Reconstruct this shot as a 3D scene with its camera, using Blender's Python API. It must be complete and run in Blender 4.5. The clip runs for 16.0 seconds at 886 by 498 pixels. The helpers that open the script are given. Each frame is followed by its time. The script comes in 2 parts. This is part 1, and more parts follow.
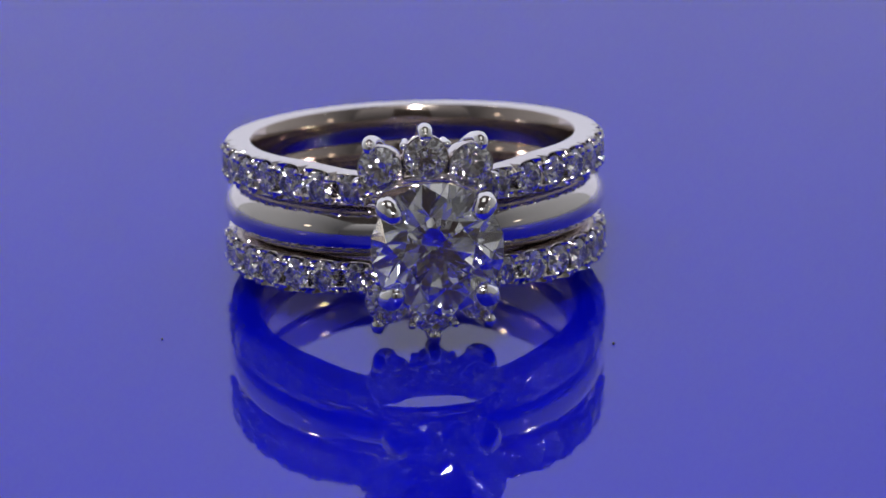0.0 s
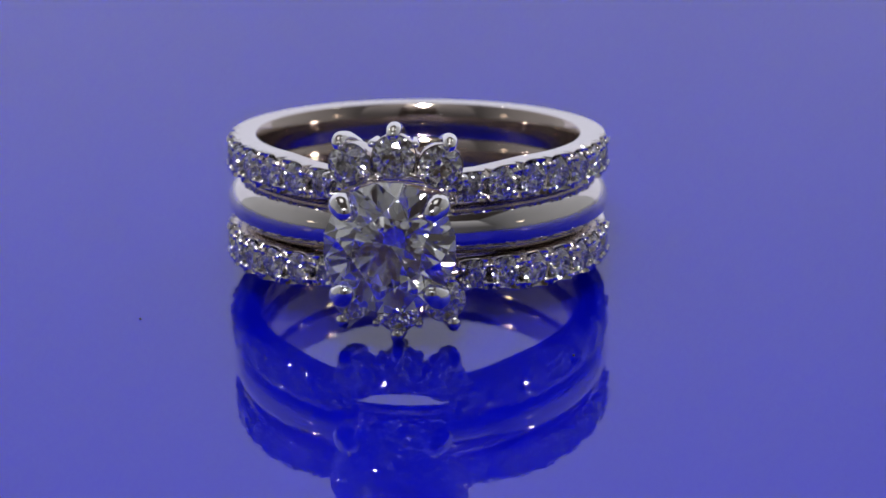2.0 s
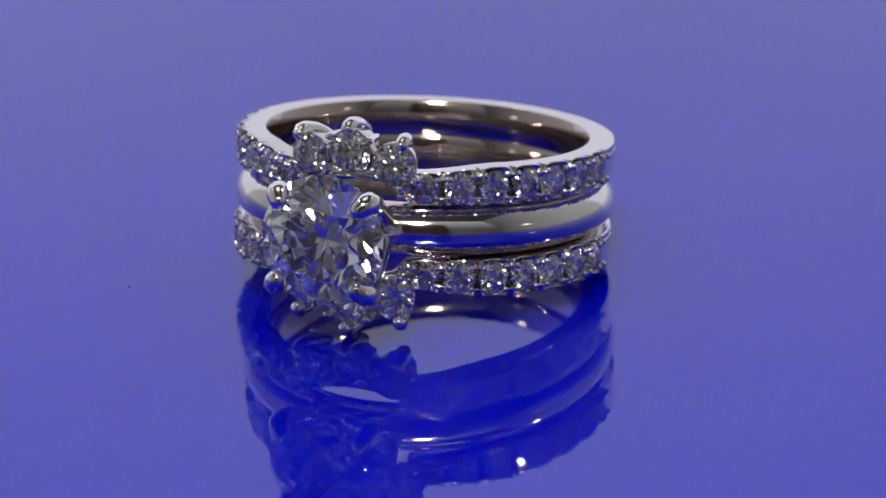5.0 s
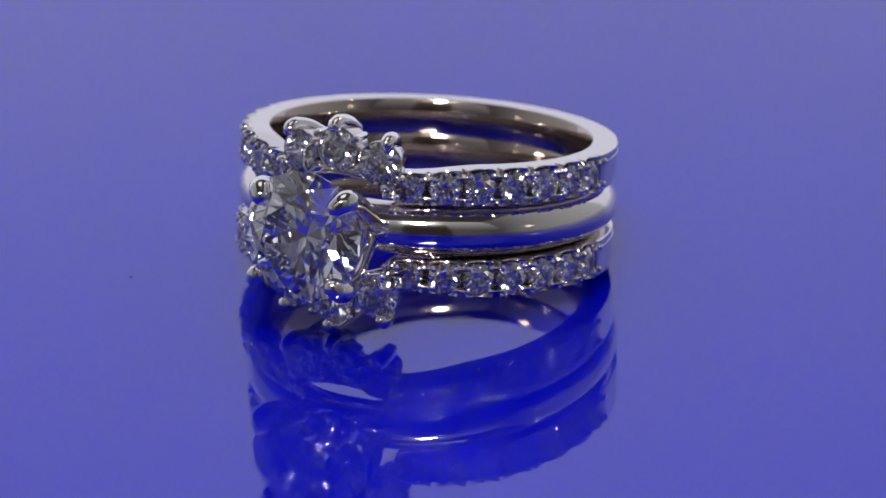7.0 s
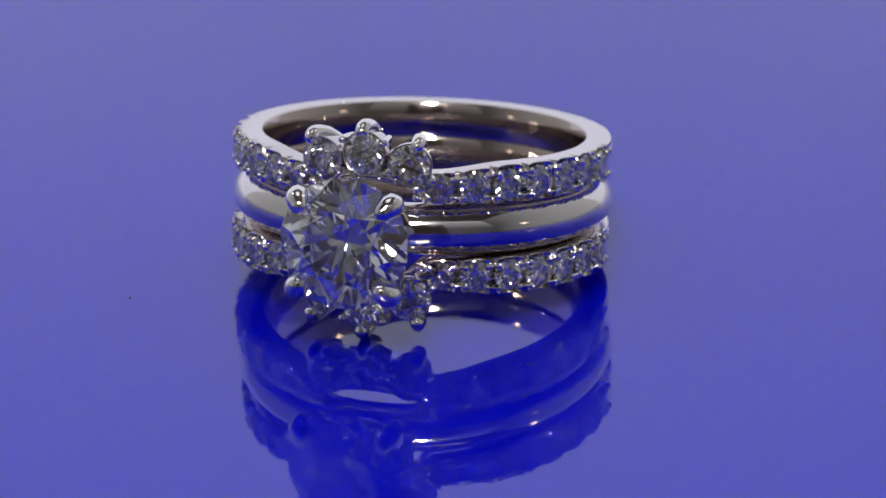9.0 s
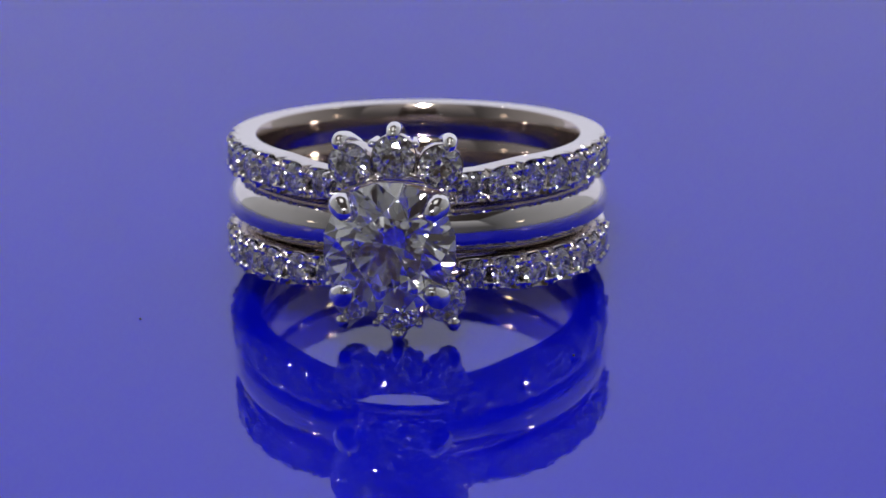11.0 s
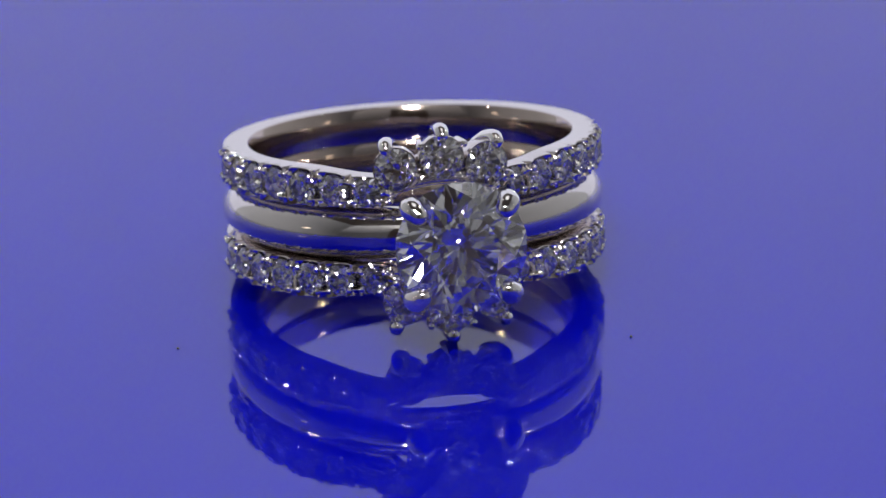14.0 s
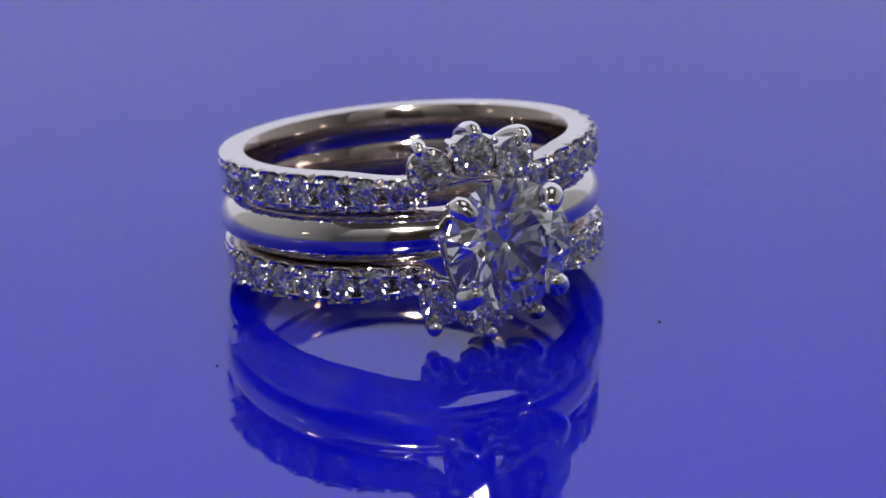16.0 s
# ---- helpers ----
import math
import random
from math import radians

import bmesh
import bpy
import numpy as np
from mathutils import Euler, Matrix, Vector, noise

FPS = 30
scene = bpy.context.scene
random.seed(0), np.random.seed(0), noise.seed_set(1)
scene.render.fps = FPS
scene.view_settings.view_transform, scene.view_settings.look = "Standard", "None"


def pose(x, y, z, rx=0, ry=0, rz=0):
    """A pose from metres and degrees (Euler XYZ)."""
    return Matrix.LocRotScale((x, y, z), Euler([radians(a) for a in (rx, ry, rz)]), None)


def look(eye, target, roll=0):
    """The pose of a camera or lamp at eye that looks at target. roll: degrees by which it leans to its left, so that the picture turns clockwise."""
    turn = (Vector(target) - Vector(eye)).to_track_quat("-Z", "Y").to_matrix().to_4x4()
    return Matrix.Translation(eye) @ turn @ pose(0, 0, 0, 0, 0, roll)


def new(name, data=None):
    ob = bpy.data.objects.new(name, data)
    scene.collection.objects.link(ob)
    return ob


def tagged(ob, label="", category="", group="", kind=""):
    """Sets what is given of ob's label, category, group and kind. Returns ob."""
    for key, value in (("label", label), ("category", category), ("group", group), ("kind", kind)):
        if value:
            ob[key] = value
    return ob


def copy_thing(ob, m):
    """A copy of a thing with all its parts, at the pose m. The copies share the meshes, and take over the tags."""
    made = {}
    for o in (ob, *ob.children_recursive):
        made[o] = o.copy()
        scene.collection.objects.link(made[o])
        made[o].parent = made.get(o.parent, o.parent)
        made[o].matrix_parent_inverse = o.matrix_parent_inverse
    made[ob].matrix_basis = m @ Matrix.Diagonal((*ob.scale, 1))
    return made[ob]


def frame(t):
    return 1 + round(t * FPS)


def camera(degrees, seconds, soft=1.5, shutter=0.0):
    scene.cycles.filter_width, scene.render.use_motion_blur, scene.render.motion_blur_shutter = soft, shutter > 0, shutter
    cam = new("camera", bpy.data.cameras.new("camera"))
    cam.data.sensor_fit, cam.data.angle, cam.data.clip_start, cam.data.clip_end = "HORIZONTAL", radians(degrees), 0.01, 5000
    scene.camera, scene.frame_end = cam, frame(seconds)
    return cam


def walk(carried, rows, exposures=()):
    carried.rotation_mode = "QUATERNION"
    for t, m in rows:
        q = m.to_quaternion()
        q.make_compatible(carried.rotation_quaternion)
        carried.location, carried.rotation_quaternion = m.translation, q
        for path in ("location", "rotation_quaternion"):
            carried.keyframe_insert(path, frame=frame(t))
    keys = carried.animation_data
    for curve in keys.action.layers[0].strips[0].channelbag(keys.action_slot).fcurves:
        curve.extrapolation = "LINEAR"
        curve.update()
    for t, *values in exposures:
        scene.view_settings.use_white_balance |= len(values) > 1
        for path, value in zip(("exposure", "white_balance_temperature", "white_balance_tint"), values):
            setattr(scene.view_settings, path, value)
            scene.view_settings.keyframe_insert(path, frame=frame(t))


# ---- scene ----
MM = 0.001
# the camera stands still on its tripod, 22 cm from the rings
cam = camera(12.264, 16.0, soft=1.5)
EYE = Vector((0.0, -204.97 * MM, 78.15 * MM))
YAW, PITCH, ROLL = 0.058, 20.476, -1.015
fwd = Vector((math.sin(radians(YAW)) * math.cos(radians(PITCH)), math.cos(radians(YAW)) * math.cos(radians(PITCH)), -math.sin(radians(PITCH))))
CAM = look(EYE, EYE + fwd, ROLL)
cam.data.dof.use_dof, cam.data.dof.focus_distance, cam.data.dof.aperture_fstop = True, 0.207, 75
walk(cam, [(0.0, CAM), (16.0, CAM)])
scene.cycles.max_bounces, scene.cycles.transmission_bounces, scene.cycles.glossy_bounces = 20, 20, 10
scene.cycles.caustics_reflective = scene.cycles.caustics_refractive = False
scene.cycles.sample_clamp_indirect = 60

# world: the dark room outside the light tent
world = bpy.data.worlds.new("room")
scene.world = world
world.use_nodes = True
world.node_tree.nodes["Background"].inputs[0].default_value = (0.9, 0.85, 0.8, 1)
world.node_tree.nodes["Background"].inputs[1].default_value = 0.05


def lamp(name, at, to, radius, power, colour):
    data = bpy.data.lights.new(name, "AREA")
    data.shape, data.size, data.energy, data.color = "DISK", radius * 2, power, colour
    ob = new(name, data)
    ob.matrix_basis = look(at, to)
    return ob


# one white spot over the camera, warm lamps low at either side, two unseen lamps added high behind for sparkle
LAMPS = (("key_spot", (-0.022, -0.30, 0.315), 0.025, 2.1, (1, 0.97, 0.93)), ("left_spot", (-0.34, -0.13, 0.11), 0.014, 0.005, (1, 0.82, 0.62)),
         ("right_spot", (0.33, -0.15, 0.105), 0.014, 0.005, (1, 0.82, 0.62)), ("sparkle_fill", (-0.34, 0.10, 0.50), 0.014, 0.24, (1, 0.85, 0.70)), ("sparkle_fill", (0.35, 0.12, 0.50), 0.014, 0.24, (1, 0.85, 0.70)))
for lamp_name, place, size, watts, tone in LAMPS:
    lamp(lamp_name, place, (0, 0, 0), size, watts, tone)


# ---- materials ----
def material(name):
    m = bpy.data.materials.new(name)
    m.use_nodes = True
    n = m.node_tree.nodes
    return m, n, m.node_tree.links, n["Principled BSDF"]


def noise_of(n, l, scale, detail=4.0):
    co = n.new("ShaderNodeTexCoord")
    tex = n.new("ShaderNodeTexNoise")
    tex.inputs["Scale"].default_value, tex.inputs["Detail"].default_value = scale, detail
    l.new(co.outputs["Object"], tex.inputs["Vector"])
    return tex.outputs["Fac"]


def ramp(n, l, fac, lo, hi, a=0.3, b=0.7):
    r = n.new("ShaderNodeMapRange")
    r.inputs["From Min"].default_value, r.inputs["From Max"].default_value = a, b
    r.inputs["To Min"].default_value, r.inputs["To Max"].default_value = lo, hi
    l.new(fac, r.inputs["Value"])
    return r.outputs["Result"]


def white_gold(name, base, rough):
    m, n, l, p = material(name)
    p.inputs["Base Color"].default_value = (*base, 1)
    p.inputs["Metallic"].default_value = 1
    l.new(ramp(n, l, noise_of(n, l, 900.0), rough * 0.6, rough * 1.5), p.inputs["Roughness"])
    b = n.new("ShaderNodeBump")
    b.inputs["Strength"].default_value, b.inputs["Distance"].default_value = 0.04, 0.00004
    l.new(noise_of(n, l, 2500.0, 6), b.inputs["Height"])
    l.new(b.outputs["Normal"], p.inputs["Normal"])
    return m


def diamond(name, tint):
    m, n, l, p = material(name)
    n.remove(p)
    g = n.new("ShaderNodeBsdfGlass")
    g.inputs["Color"].default_value, g.inputs["Roughness"].default_value, g.inputs["IOR"].default_value = (*tint, 1), 0, 2.417
    l.new(g.outputs[0], n["Material Output"].inputs["Surface"])
    return m


def acrylic():
    m, n, l, p = material("blue_acrylic")
    mix = n.new("ShaderNodeMix")
    mix.data_type = "RGBA"
    mix.inputs["A"].default_value, mix.inputs["B"].default_value = (0.0008, 0.0016, 0.335, 1), (0.0010, 0.0018, 0.365, 1)
    l.new(noise_of(n, l, 25.0), mix.inputs["Factor"])
    l.new(mix.outputs["Result"], p.inputs["Base Color"])
    p.inputs["IOR"].default_value = 1.49
    p.inputs["Subsurface Weight"].default_value, p.inputs["Subsurface Scale"].default_value = 1.0, 0.014
    p.inputs["Subsurface Radius"].default_value = (1, 1, 1)
    l.new(ramp(n, l, noise_of(n, l, 60.0), 0.002, 0.006), p.inputs["Roughness"])
    return m


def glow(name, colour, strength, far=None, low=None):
    """A white cloth with its light put in as emission. far: this painted light falls off evenly from strength at the
    back of the booth to far at the front.
    low: the share of the painted light that is left at table height."""
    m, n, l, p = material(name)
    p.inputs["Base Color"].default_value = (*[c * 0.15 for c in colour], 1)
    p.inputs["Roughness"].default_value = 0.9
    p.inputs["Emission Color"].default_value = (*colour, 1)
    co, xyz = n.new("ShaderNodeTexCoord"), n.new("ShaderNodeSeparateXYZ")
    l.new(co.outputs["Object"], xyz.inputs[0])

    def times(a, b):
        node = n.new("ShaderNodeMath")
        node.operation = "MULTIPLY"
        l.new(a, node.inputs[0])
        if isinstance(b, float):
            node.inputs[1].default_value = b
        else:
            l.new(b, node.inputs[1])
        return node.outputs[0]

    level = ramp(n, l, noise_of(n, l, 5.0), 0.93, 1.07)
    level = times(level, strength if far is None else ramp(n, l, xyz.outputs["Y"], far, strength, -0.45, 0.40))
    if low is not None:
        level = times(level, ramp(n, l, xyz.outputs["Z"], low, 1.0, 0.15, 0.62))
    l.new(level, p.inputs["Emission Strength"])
    return m


def plain(name, base, rough, scale=40.0):
    m, n, l, p = material(name)
    mix = n.new("ShaderNodeMix")
    mix.data_type = "RGBA"
    mix.inputs["A"].default_value = (*[c * 0.85 for c in base], 1)
    mix.inputs["B"].default_value = (*[c * 1.15 for c in base], 1)
    l.new(noise_of(n, l, scale), mix.inputs["Factor"])
    l.new(mix.outputs["Result"], p.inputs["Base Color"])
    p.inputs["Roughness"].default_value = rough
    return m


GOLD = white_gold("white_gold", (0.70, 0.66, 0.64), 0.085)
# darker gold for inner walls: the shade inside the rings is put into its colour
GOLD_SHADED = white_gold("white_gold_shaded", (0.52, 0.44, 0.40), 0.10)
GOLD_BRIGHT = white_gold("white_gold_prongs", (0.82, 0.80, 0.785), 0.06)
GEM = diamond("diamond", (1, 1, 1))
MELEE = diamond("melee_diamond", (0.99, 0.985, 0.98))
BLUE = acrylic()
TENT = glow("tent_back", (0.83, 0.84, 1.0), 0.79)
TENT_TOP = glow("tent_top", (1.0, 0.99, 0.97), 0.9)
CLOTH = plain("dark_cloth", (0.12, 0.10, 0.09), 0.9)
# side cloth: the falloff of light towards the front is painted into its emission
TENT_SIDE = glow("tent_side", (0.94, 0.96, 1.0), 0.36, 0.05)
# front cloth: a glow painted to dim towards table height, no lamps above it
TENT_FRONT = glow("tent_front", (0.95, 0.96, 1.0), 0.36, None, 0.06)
FRONT = plain("dark_panel", (0.045, 0.030, 0.022), 0.9)
TABLE = plain("table_paint", (0.12, 0.11, 0.11), 0.5)
DUST = plain("dust", (0.02, 0.02, 0.03), 0.9)


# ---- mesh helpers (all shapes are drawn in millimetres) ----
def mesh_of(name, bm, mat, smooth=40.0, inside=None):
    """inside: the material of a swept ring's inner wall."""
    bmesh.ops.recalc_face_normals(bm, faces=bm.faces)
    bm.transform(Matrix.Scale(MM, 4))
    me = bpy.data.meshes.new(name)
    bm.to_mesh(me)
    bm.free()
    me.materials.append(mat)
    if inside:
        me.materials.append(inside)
    for f in me.polygons:
        f.use_smooth = smooth > 0
    if smooth > 0:
        me.set_sharp_from_angle(angle=radians(smooth))
    return me


def mm(m):
    """A pose drawn in millimetres, in metres."""
    m = m.copy()
    m.translation = m.translation * MM
    return m


def part(name, data, parent, m=None, label=""):
    ob = new(name, data)
    ob.parent = parent
    if m is not None:
        ob.matrix_basis = mm(m)
    return tagged(ob, label)


def at(az, r, z, lean=0.0):
    """On the ring: az degrees from the head, r from the axis, z along it; the pose's own z points outwards."""
    a = radians(az)
    out, tan, up = Vector((math.sin(a), -math.cos(a), 0)), Vector((math.cos(a), math.sin(a), 0)), Vector((0, 0, 1))
    m = Matrix((tan, up, out)).transposed().to_4x4()
    m.translation = out * r + up * z
    return m @ pose(0, 0, 0, -lean)


def brilliant(radius):
    bm = bmesh.new()

    def v(deg, r, z):
        a = radians(deg)
        return bm.verts.new((radius * r * math.cos(a), radius * r * math.sin(a), radius * z))

    def crown_z(r, d):
        return (1 - r * math.cos(radians(d))) * 0.687 + 0.02

    t = [v(45 * k, 0.55, crown_z(0.55, 0)) for k in range(8)]
    s = [v(45 * k + 22.5, 0.79, crown_z(0.79, 22.5)) for k in range(8)]
    g = [v(22.5 * k, 1, 0.02) for k in range(16)]
    h = [v(22.5 * k, 1, -0.02) for k in range(16)]
    p = [v(45 * k + 22.5, 0.24, -0.02 - (1 - 0.24 * 0.924) * 0.862) for k in range(8)]
    c = bm.verts.new((0, 0, -0.882 * radius))
    bm.faces.new(t)
    for k in range(8):
        j = (k + 1) % 8
        bm.faces.new((t[k], s[k], t[j]))
        bm.faces.new((t[k], s[k - 1], g[2 * k], s[k]))
        bm.faces.new((s[k], g[2 * k], g[2 * k + 1]))
        bm.faces.new((s[k], g[2 * k + 1], g[2 * j]))
        bm.faces.new((c, p[k - 1], h[2 * k], p[k]))
        bm.faces.new((p[k], h[2 * k], h[2 * k + 1]))
        bm.faces.new((p[k], h[2 * k + 1], h[2 * j]))
    for k in range(16):
        bm.faces.new((g[k], g[k - 1], h[k - 1], h[k]))
    return bm


def sweep(profile, n, inner=0):
    """A closed ring round z; profile(az) gives its (r, z) points, of which the first inner ones are its inner wall."""
    bm = bmesh.new()
    loops = []
    for i in range(n):
        az = -180 + 360 * i / n
        a = radians(az)
        loops.append([bm.verts.new((r * math.sin(a), -r * math.cos(a), z)) for r, z in profile(az)])
    for i in range(n):
        a, b = loops[i - 1], loops[i]
        for k in range(len(a)):
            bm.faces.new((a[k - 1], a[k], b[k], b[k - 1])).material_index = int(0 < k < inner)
    return bm


def claw(path, radii, sides=12, flat=1.0):
    """A tapered wire with rounded ends along a curved path."""
    pts = [Vector(p) for p in path]
    fine, size = [], []
    for i in range(len(pts) - 1):
        p0, p1, p2, p3 = pts[max(i - 1, 0)], pts[i], pts[i + 1], pts[min(i + 2, len(pts) - 1)]
        for k in range(6):
            u = k / 6
            fine.append(0.5 * (2 * p1 + (p2 - p0) * u + (2 * p0 - 5 * p1 + 4 * p2 - p3) * u * u + (3 * p1 - p0 - 3 * p2 + p3) * u ** 3))
            size.append(radii[i] * (1 - u) + radii[i + 1] * u)
    fine.append(pts[-1])
    size.append(radii[-1])
    way = [(fine[min(i + 1, len(fine) - 1)] - fine[max(i - 1, 0)]).normalized() for i in range(len(fine))]
    rings = []
    for end in (0, len(fine) - 1):
        cap = []
        for k in range(1, 5):
            u = radians(90 * k / 4)
            cap.append((fine[end] + way[end] * size[end] * math.sin(u) * (1 if end else -1), size[end] * math.cos(u), way[end]))
        rings.append(cap)
    rows = rings[0][::-1] + list(zip(fine, size, way)) + rings[1]
    bm = bmesh.new()
    side = way[0].orthogonal().normalized()
    loops = []
    for c, r, w in rows:
        side = (side - w * side.dot(w)).normalized()
        other = w.cross(side)
        r = max(r, 1e-3)
        loops.append([bm.verts.new(c + (side * math.cos(q) + other * math.sin(q) * flat) * r) for q in (math.tau * k / sides for k in range(sides))])
    for a, b in zip(loops, loops[1:]):
        for k in range(sides):
            bm.faces.new((a[k - 1], a[k], b[k], b[k - 1]))
    bm.faces.new(loops[0])
    bm.faces.new(loops[-1][::-1])
    return bm


def bead(radius, stretch):
    bm = bmesh.new()
    bmesh.ops.create_icosphere(bm, subdivisions=2, radius=radius)
    bm.transform(Matrix.Diagonal((1, stretch, 1, 1)))
    return bm


def box(x0, x1, y0, y1, z0, z1):
    bm = bmesh.new()
    bmesh.ops.create_cube(bm, size=1)
    bm.transform(Matrix.Translation(((x0 + x1) / 2, (y0 + y1) / 2, (z0 + z1) / 2)) @ Matrix.Diagonal((x1 - x0, y1 - y0, z1 - z0, 1)))
    return bm


# ---- the light tent and table ----
def setting(name, bm, mat, label, category):
    return tagged(new(name, mesh_of(name, bm, mat, 0)), label, category, kind="structure")


setting("wall_back", box(-500, 500, 480, 490, -60, 700), TENT, "white glowing cloth back of a light tent", "backdrop")
setting("wall_left", box(-510, -500, -490, 490, -60, 700), TENT_SIDE, "white cloth side of a light tent, painted glow fading to the front", "wall")
setting("wall_right", box(500, 510, -490, 490, -60, 700), TENT_SIDE, "white cloth side of a light tent, painted glow fading to the front", "wall")
setting("ceiling", box(-510, 510, -500, 490, 700, 710), CLOTH, "dark cloth top of the booth", "ceiling")
softbox = tagged(new("softbox"), "square white softbox hanging under the dark top", "softbox")
part("diffuser", mesh_of("diffuser", box(-150, 150, -120, 200, 682, 686), TENT_TOP, 0), softbox, label="glowing white diffuser cloth")
part("housing", mesh_of("housing", box(-160, 160, -130, 210, 687, 699), FRONT, 0), softbox, label="dark flat housing")
# unseen dark panel, added so reflections show the camera's dark shape
setting("wall_front", box(-130, 130, -500, -490, -60, 430), FRONT, "dark panel added behind the camera, in place of its dark body", "wall")
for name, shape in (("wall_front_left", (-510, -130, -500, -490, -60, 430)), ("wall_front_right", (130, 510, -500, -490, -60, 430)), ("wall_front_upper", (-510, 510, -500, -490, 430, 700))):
    setting(name, box(*shape), TENT_FRONT, "pale cloth front of the booth, painted glow stronger towards the top", "wall")
setting("floor", box(-510, 510, -500, 490, -70, -60), TABLE, "grey painted table top under the turntable", "table")


# ---- the turntable ----
def make_turntable():
    thing = tagged(new("turntable"), "round glossy deep blue acrylic turntable, slowly turning", "turntable")

    def disc(r, top, bottom, round_):
        rows = [(0.01, top), (r - round_, top), (r - round_ * 0.3, top - round_ * 0.3), (r, top - round_), (r, bottom), (0.01, bottom)]
        return sweep(lambda az: rows, 160)

    part("plate", mesh_of("plate", disc(130, 0, -22, 0.8), BLUE, 0), thing)
    part("base", mesh_of("base", disc(80, -22.02, -60, 2.0), TABLE, 30), thing, label="dark grey turntable base")
    return thing


turntable = make_turntable()

# ---- the rings ----
HEIGHT = 2.45           # from band to band
PITCH_DEG, FIRST, SET = 10.6, 22.6, 7


def smooth_step(a, b, x):
    u = min(1, max(0, (x - a) / (b - a)))
    return u * u * (3 - 2 * u)


def comfort(mid, half, bow, lift=0.0):
    """The inner wall of a band, from its lower edge to its upper one: bowed inwards, rounded over at both edges."""
    rows = []
    for k in range(-9, 10):
        z = (half - 0.05) * k / 9
        rows.append((mid + bow - math.sqrt(bow * bow - z * z), z + lift))
    edge = rows[-1][0]
    return [(edge + 0.05, -half + 0.006 + lift), (edge + 0.018, -half + 0.022 + lift)] + rows + [(edge + 0.018, half - 0.022 + lift), (edge + 0.05, half - 0.006 + lift)]


def pave_profile(az):
    a = abs(az)
    end = FIRST + PITCH_DEG * (SET - 0.5)
    crown = 1 - smooth_step(12, 19, a)
    lift = 1.15 * (1 - smooth_step(4, 16.5, a))
    bare = smooth_step(end - 0.3, end + 0.7, a)
    cut = (1 - bare) * (1 - crown)
    d = (a - FIRST) / PITCH_DEG
    d = abs(d - round(d))
    # over each stone the wall is scooped out, and the two claws between stones are parted by a notch
    scoop = cut * max(0.0, 1 - (d / 0.40) ** 2)
    notch = cut * 0.60 * max(0.0, 1 - (0.5 - d) / 0.11)
    rim = 10.02 - 0.12 * bare - 1.0 * crown
    bridge = cut * max(0.0, 1 - (0.5 - d) / 0.11)
    seat = 8.95 + 0.62 * bridge + (rim - 8.95) * bare
    h = 0.97 - 0.45 * crown
    inner = comfort(8.37, h, 2.3, lift)
    half = [(inner[-1][0] + 0.06, h), (rim - 0.30 * scoop - notch - 0.05, h), (rim - 0.33 * scoop - notch, h - 0.04), (rim - 0.42 * scoop - 0.6 * notch, h - 0.20),
            (rim - 0.50 * scoop, h - 0.37), (rim - 0.52 * scoop - 0.02 * cut, h - 0.41), (seat + 0.02, h - 0.42)]
    # the upper edge dips towards the crown
    dip = 0.36 * (1 - smooth_step(19, 46, a)) * (1 - crown)
    inner = [(r, z - dip * smooth_step(-0.2, h, z - lift)) for r, z in inner]
    half_top = [(r, z - dip) for r, z in half]
    return inner + [(r, z + lift) for r, z in half_top] + [(r, -z + lift) for r, z in half[::-1]]


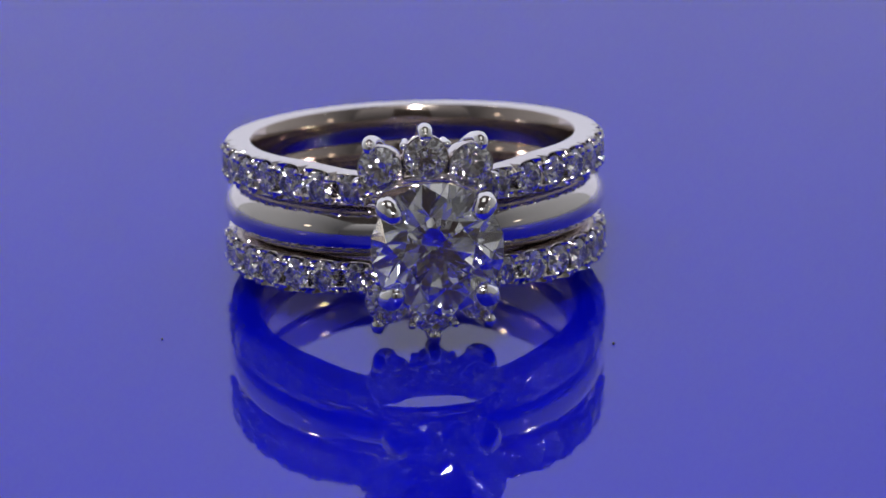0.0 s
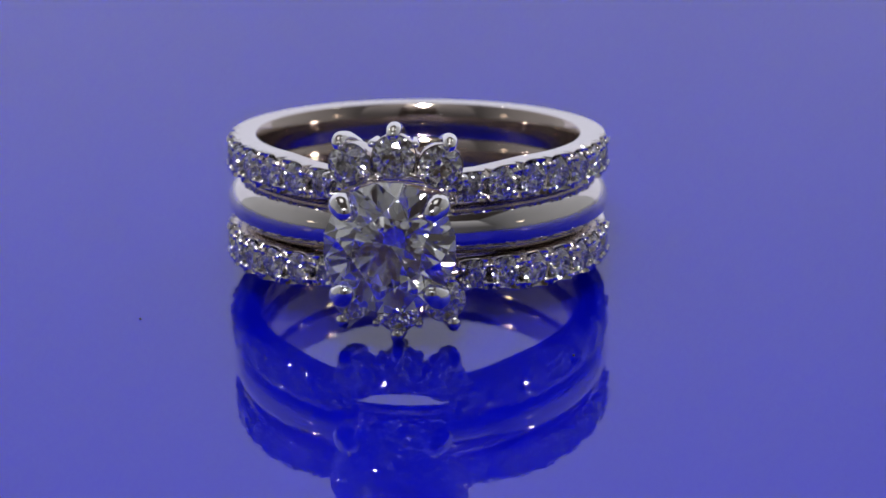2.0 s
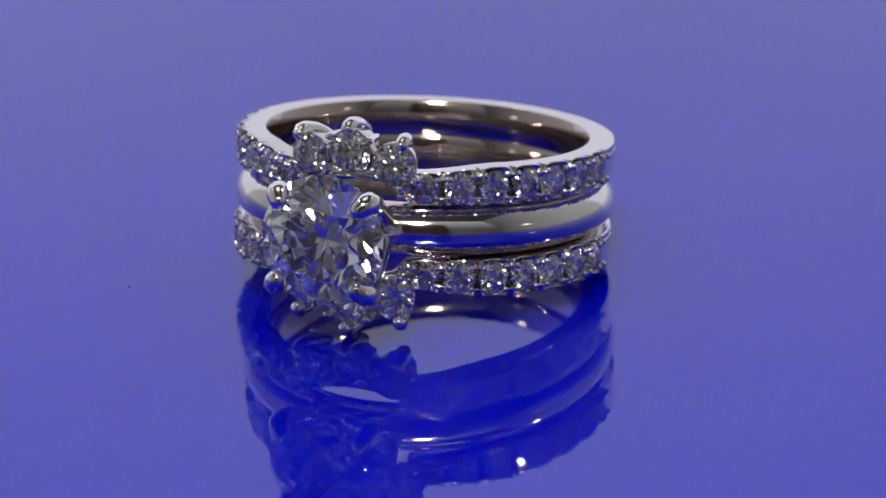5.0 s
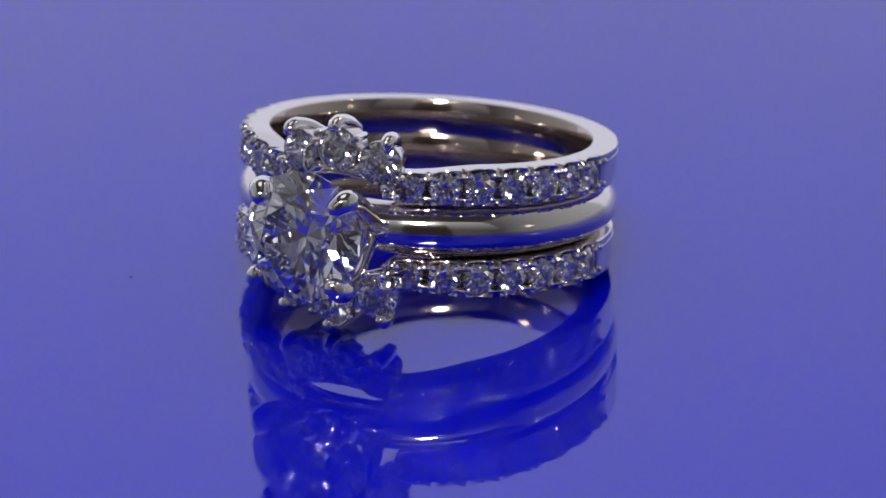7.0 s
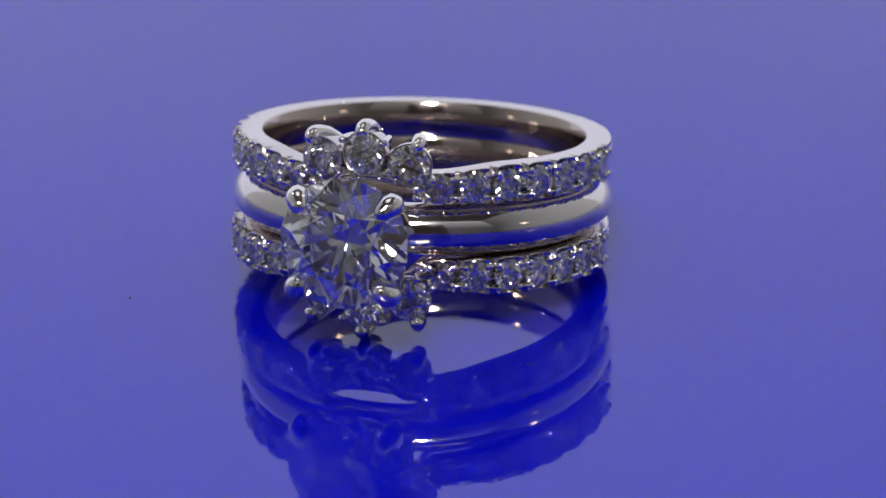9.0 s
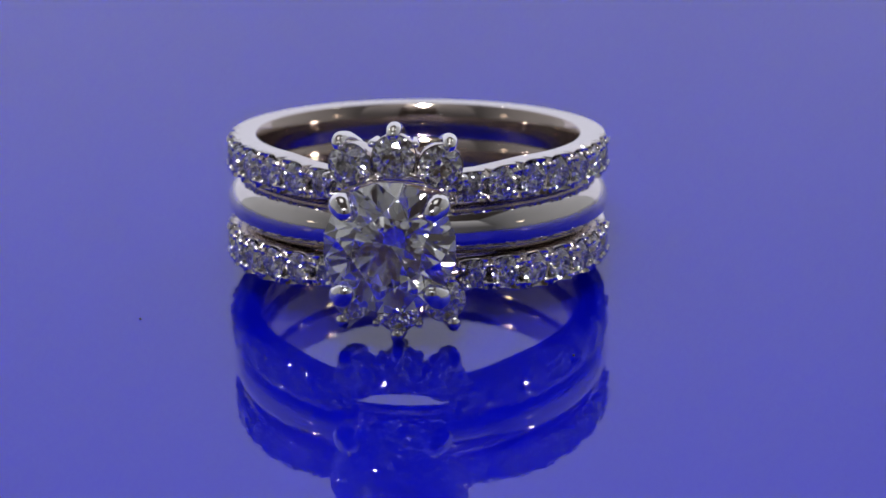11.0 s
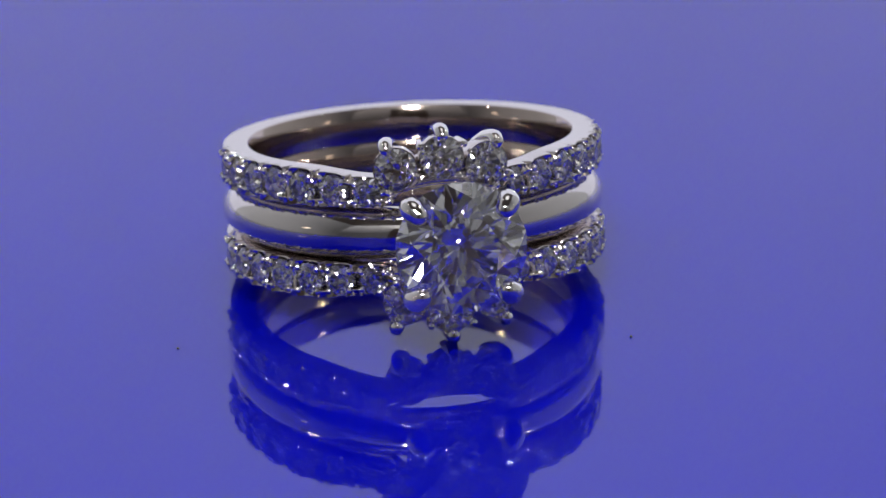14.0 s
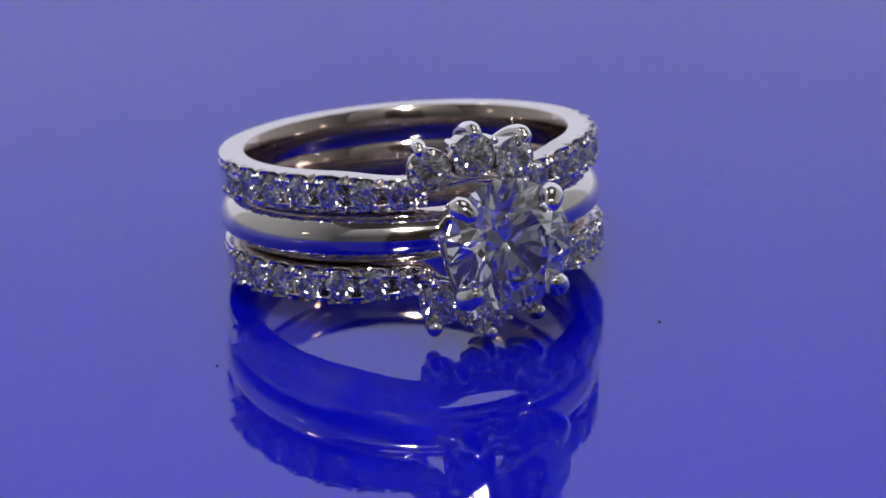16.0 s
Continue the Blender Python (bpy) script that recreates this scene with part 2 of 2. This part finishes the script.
def make_pave_band():
    thing = tagged(new("diamond_band"), "white gold band set with small round diamonds and a three-stone crown", "ring", "pair of crown bands")
    part("band", mesh_of("band", sweep(pave_profile, 1440, 23), GOLD, 35, GOLD_SHADED), thing)
    stone = mesh_of("small_diamond", brilliant(0.83), MELEE, 0)
    smaller = mesh_of("small_diamond", brilliant(0.75), MELEE, 0)
    grain = mesh_of("bead", bead(0.14, 1.25), GOLD_BRIGHT, 60)
    for side in (-1, 1):
        for k in range(SET):
            az = side * (FIRST + PITCH_DEG * k)
            part("small_diamond", smaller if k == 0 else stone, thing, at(az, 9.82, (-0.16, -0.10, -0.04)[k] if k < 3 else 0.0) @ pose(0, 0, 0, 0, 0, 13 * k))
        for k in range(SET + 1):
            edge = FIRST + PITCH_DEG * (k - 0.5)
            for z in (-0.60, 0.60):
                for d in (-1.95, 1.95):
                    dip = 0.36 * (1 - smooth_step(19, 46, edge + d)) if z > 0 else 0.0
                    part("bead", grain, thing, at(side * (edge + d), 10.0, z - dip))
    # the crown of three larger stones
    big = mesh_of("crown_diamond", brilliant(1.10), MELEE, 0)

    def cup(u):
        return [(0.80, -1.35), (1.10, 0.02), (1.16, 0.02), (1.18, -0.06), (1.12, -0.7), (1.02, -1.35)]

    collet = mesh_of("collet", sweep(cup, 40), GOLD, 35)
    for az, z, lean, turn in ((0, 1.52, 0, 0), (-13.5, 1.0, 0, 20), (13.5, 1.0, 0, -20)):
        m = at(az, 10.0, z)
        part("collet", collet, thing, m)
        part("crown_diamond", big, thing, m @ pose(0, 0, 0, 0, 0, 9))
        tip = claw([(0, 0.75, -1.75), (0, 1.20, -0.9), (0, 1.38, 0.0), (0, 1.22, 0.42)], [0.40, 0.42, 0.40, 0.36])
        part("claw", mesh_of("claw", tip, GOLD_BRIGHT, 60), thing, m @ pose(0, 0, 0, 0, 0, turn))
    small = claw([(0, 0, -0.9), (0, 0, 0.1), (0, 0, 0.30)], [0.20, 0.22, 0.20])
    small = mesh_of("claw", small, GOLD_BRIGHT, 60)
    for az, z in ((-7.6, 0.72), (7.6, 0.72), (-6.2, 2.2), (6.2, 2.2), (-20.2, 0.35), (20.2, 0.35), (-15.5, -0.12), (15.5, -0.12)):
        part("claw", small, thing, at(az, 10.0, z))
    arch = [(9.45 * math.sin(radians(a)), -9.45 * math.cos(radians(a)), 0.42 - 0.75 * (a / 19) ** 2) for a in range(-20, 21, 4)]
    part("crown_rail", mesh_of("crown_rail", claw(arch, [0.34] * len(arch), 12, 1.2), GOLD, 60), thing)
    return thing


def shank(az):
    a = abs(az)
    near = 1 - smooth_step(10, 50, a)
    top = 1.46 - 0.12 * near
    low = min(1.40, 1.42 - 0.29 * (1 - math.cos(radians(a)))) + 0.06 - 0.10 * near
    mid = (top - low) / 2
    rows = comfort(8.34, (top + low) / 2, 3.4, mid)
    for k in range(1, 24):
        q = radians(90 - 7.5 * k)
        rows.append((8.76 + 1.32 * math.cos(q) ** 1.2, (top if q > 0 else low) * math.sin(q)))
    return rows


def make_solitaire():
    thing = tagged(new("solitaire_ring"), "polished white gold solitaire ring with one large round diamond", "ring")
    part("band", mesh_of("band", sweep(shank, 360, 23), GOLD, 50, GOLD_SHADED), thing)
    part("diamond", mesh_of("diamond", brilliant(3.38), GEM, 0), thing, at(0, 13.5, 0) @ pose(0, 0, 0, 0, 0, 11), "large clear round brilliant diamond")
    for sx in (-1, 1):
        for sz in (-1, 1):
            v = 2.18 if sz > 0 else 2.42
            path = [(1.6 * sx, 0.45 * sz, 9.2), (1.85 * sx, 1.1 * sz, 10.6), (2.2 * sx, (v - 0.3) * sz, 12.4), (2.44 * sx, v * sz, 13.6), (2.2 * sx, (v - 0.25) * sz, 14.15)]
            part("prong", mesh_of("prong", claw(path, [0.52, 0.54, 0.58, 0.64, 0.50], 16), GOLD_BRIGHT, 60), thing, at(0, 0, 0))
    rail = mesh_of("gallery_rail", sweep(lambda az: [(1.75 + 0.2 * math.cos(q), 0.2 * math.sin(q)) for q in (math.tau * k / 10 for k in range(10))], 48), GOLD, 60)
    part("gallery_rail", rail, thing, at(0, 10.75, 0))
    return thing


solitaire_ring = make_solitaire()
upper_band = make_pave_band()
lower_band = copy_thing(upper_band, Matrix.Identity(4))


def make_dust(shape):
    thing = new("dust_speck", mesh_of("dust_speck", shape, DUST, 60))
    return tagged(thing, "tiny dark dust speck lying on the blue plate", "dust", "dust on the plate")


dust = make_dust(bead(0.065, 1.3))
dust_two = make_dust(bead(0.05, 1.6))

# ---- what turns ----
STACK = mm(pose(-1.226, 1.011, 4.261, 0, 0, 2.98) @ pose(0, 0, 0, -8.417))
RATE, START = 5.563, 2.072


def angle(t):
    return START - RATE * (6.5 - math.sqrt((t - 6.5) ** 2 + 0.15 ** 2))


def motions():
    times = [0.5 * k for k in range(12)] + [5.8, 6.0, 6.2, 6.35, 6.5, 6.65, 6.8, 7.0, 7.2] + [7.5 + 0.5 * k for k in range(18)]
    for thing, base in ((turntable, Matrix.Identity(4)), (solitaire_ring, STACK), (upper_band, STACK @ mm(pose(0, 0, HEIGHT, 0, 0, -0.9))), (lower_band, STACK @ mm(pose(0, 0, -HEIGHT + 0.28, 1.6) @ pose(0, 0, 0, 0, 180, 0))),
                        (dust, mm(pose(8.43, -10.31, 0.05))), (dust_two, mm(pose(-14.57, -7.70, 0.04, 0, 0, 40)))):
        walk(thing, [(t, pose(0, 0, 0, 0, 0, angle(t)) @ base) for t in times])


motions()
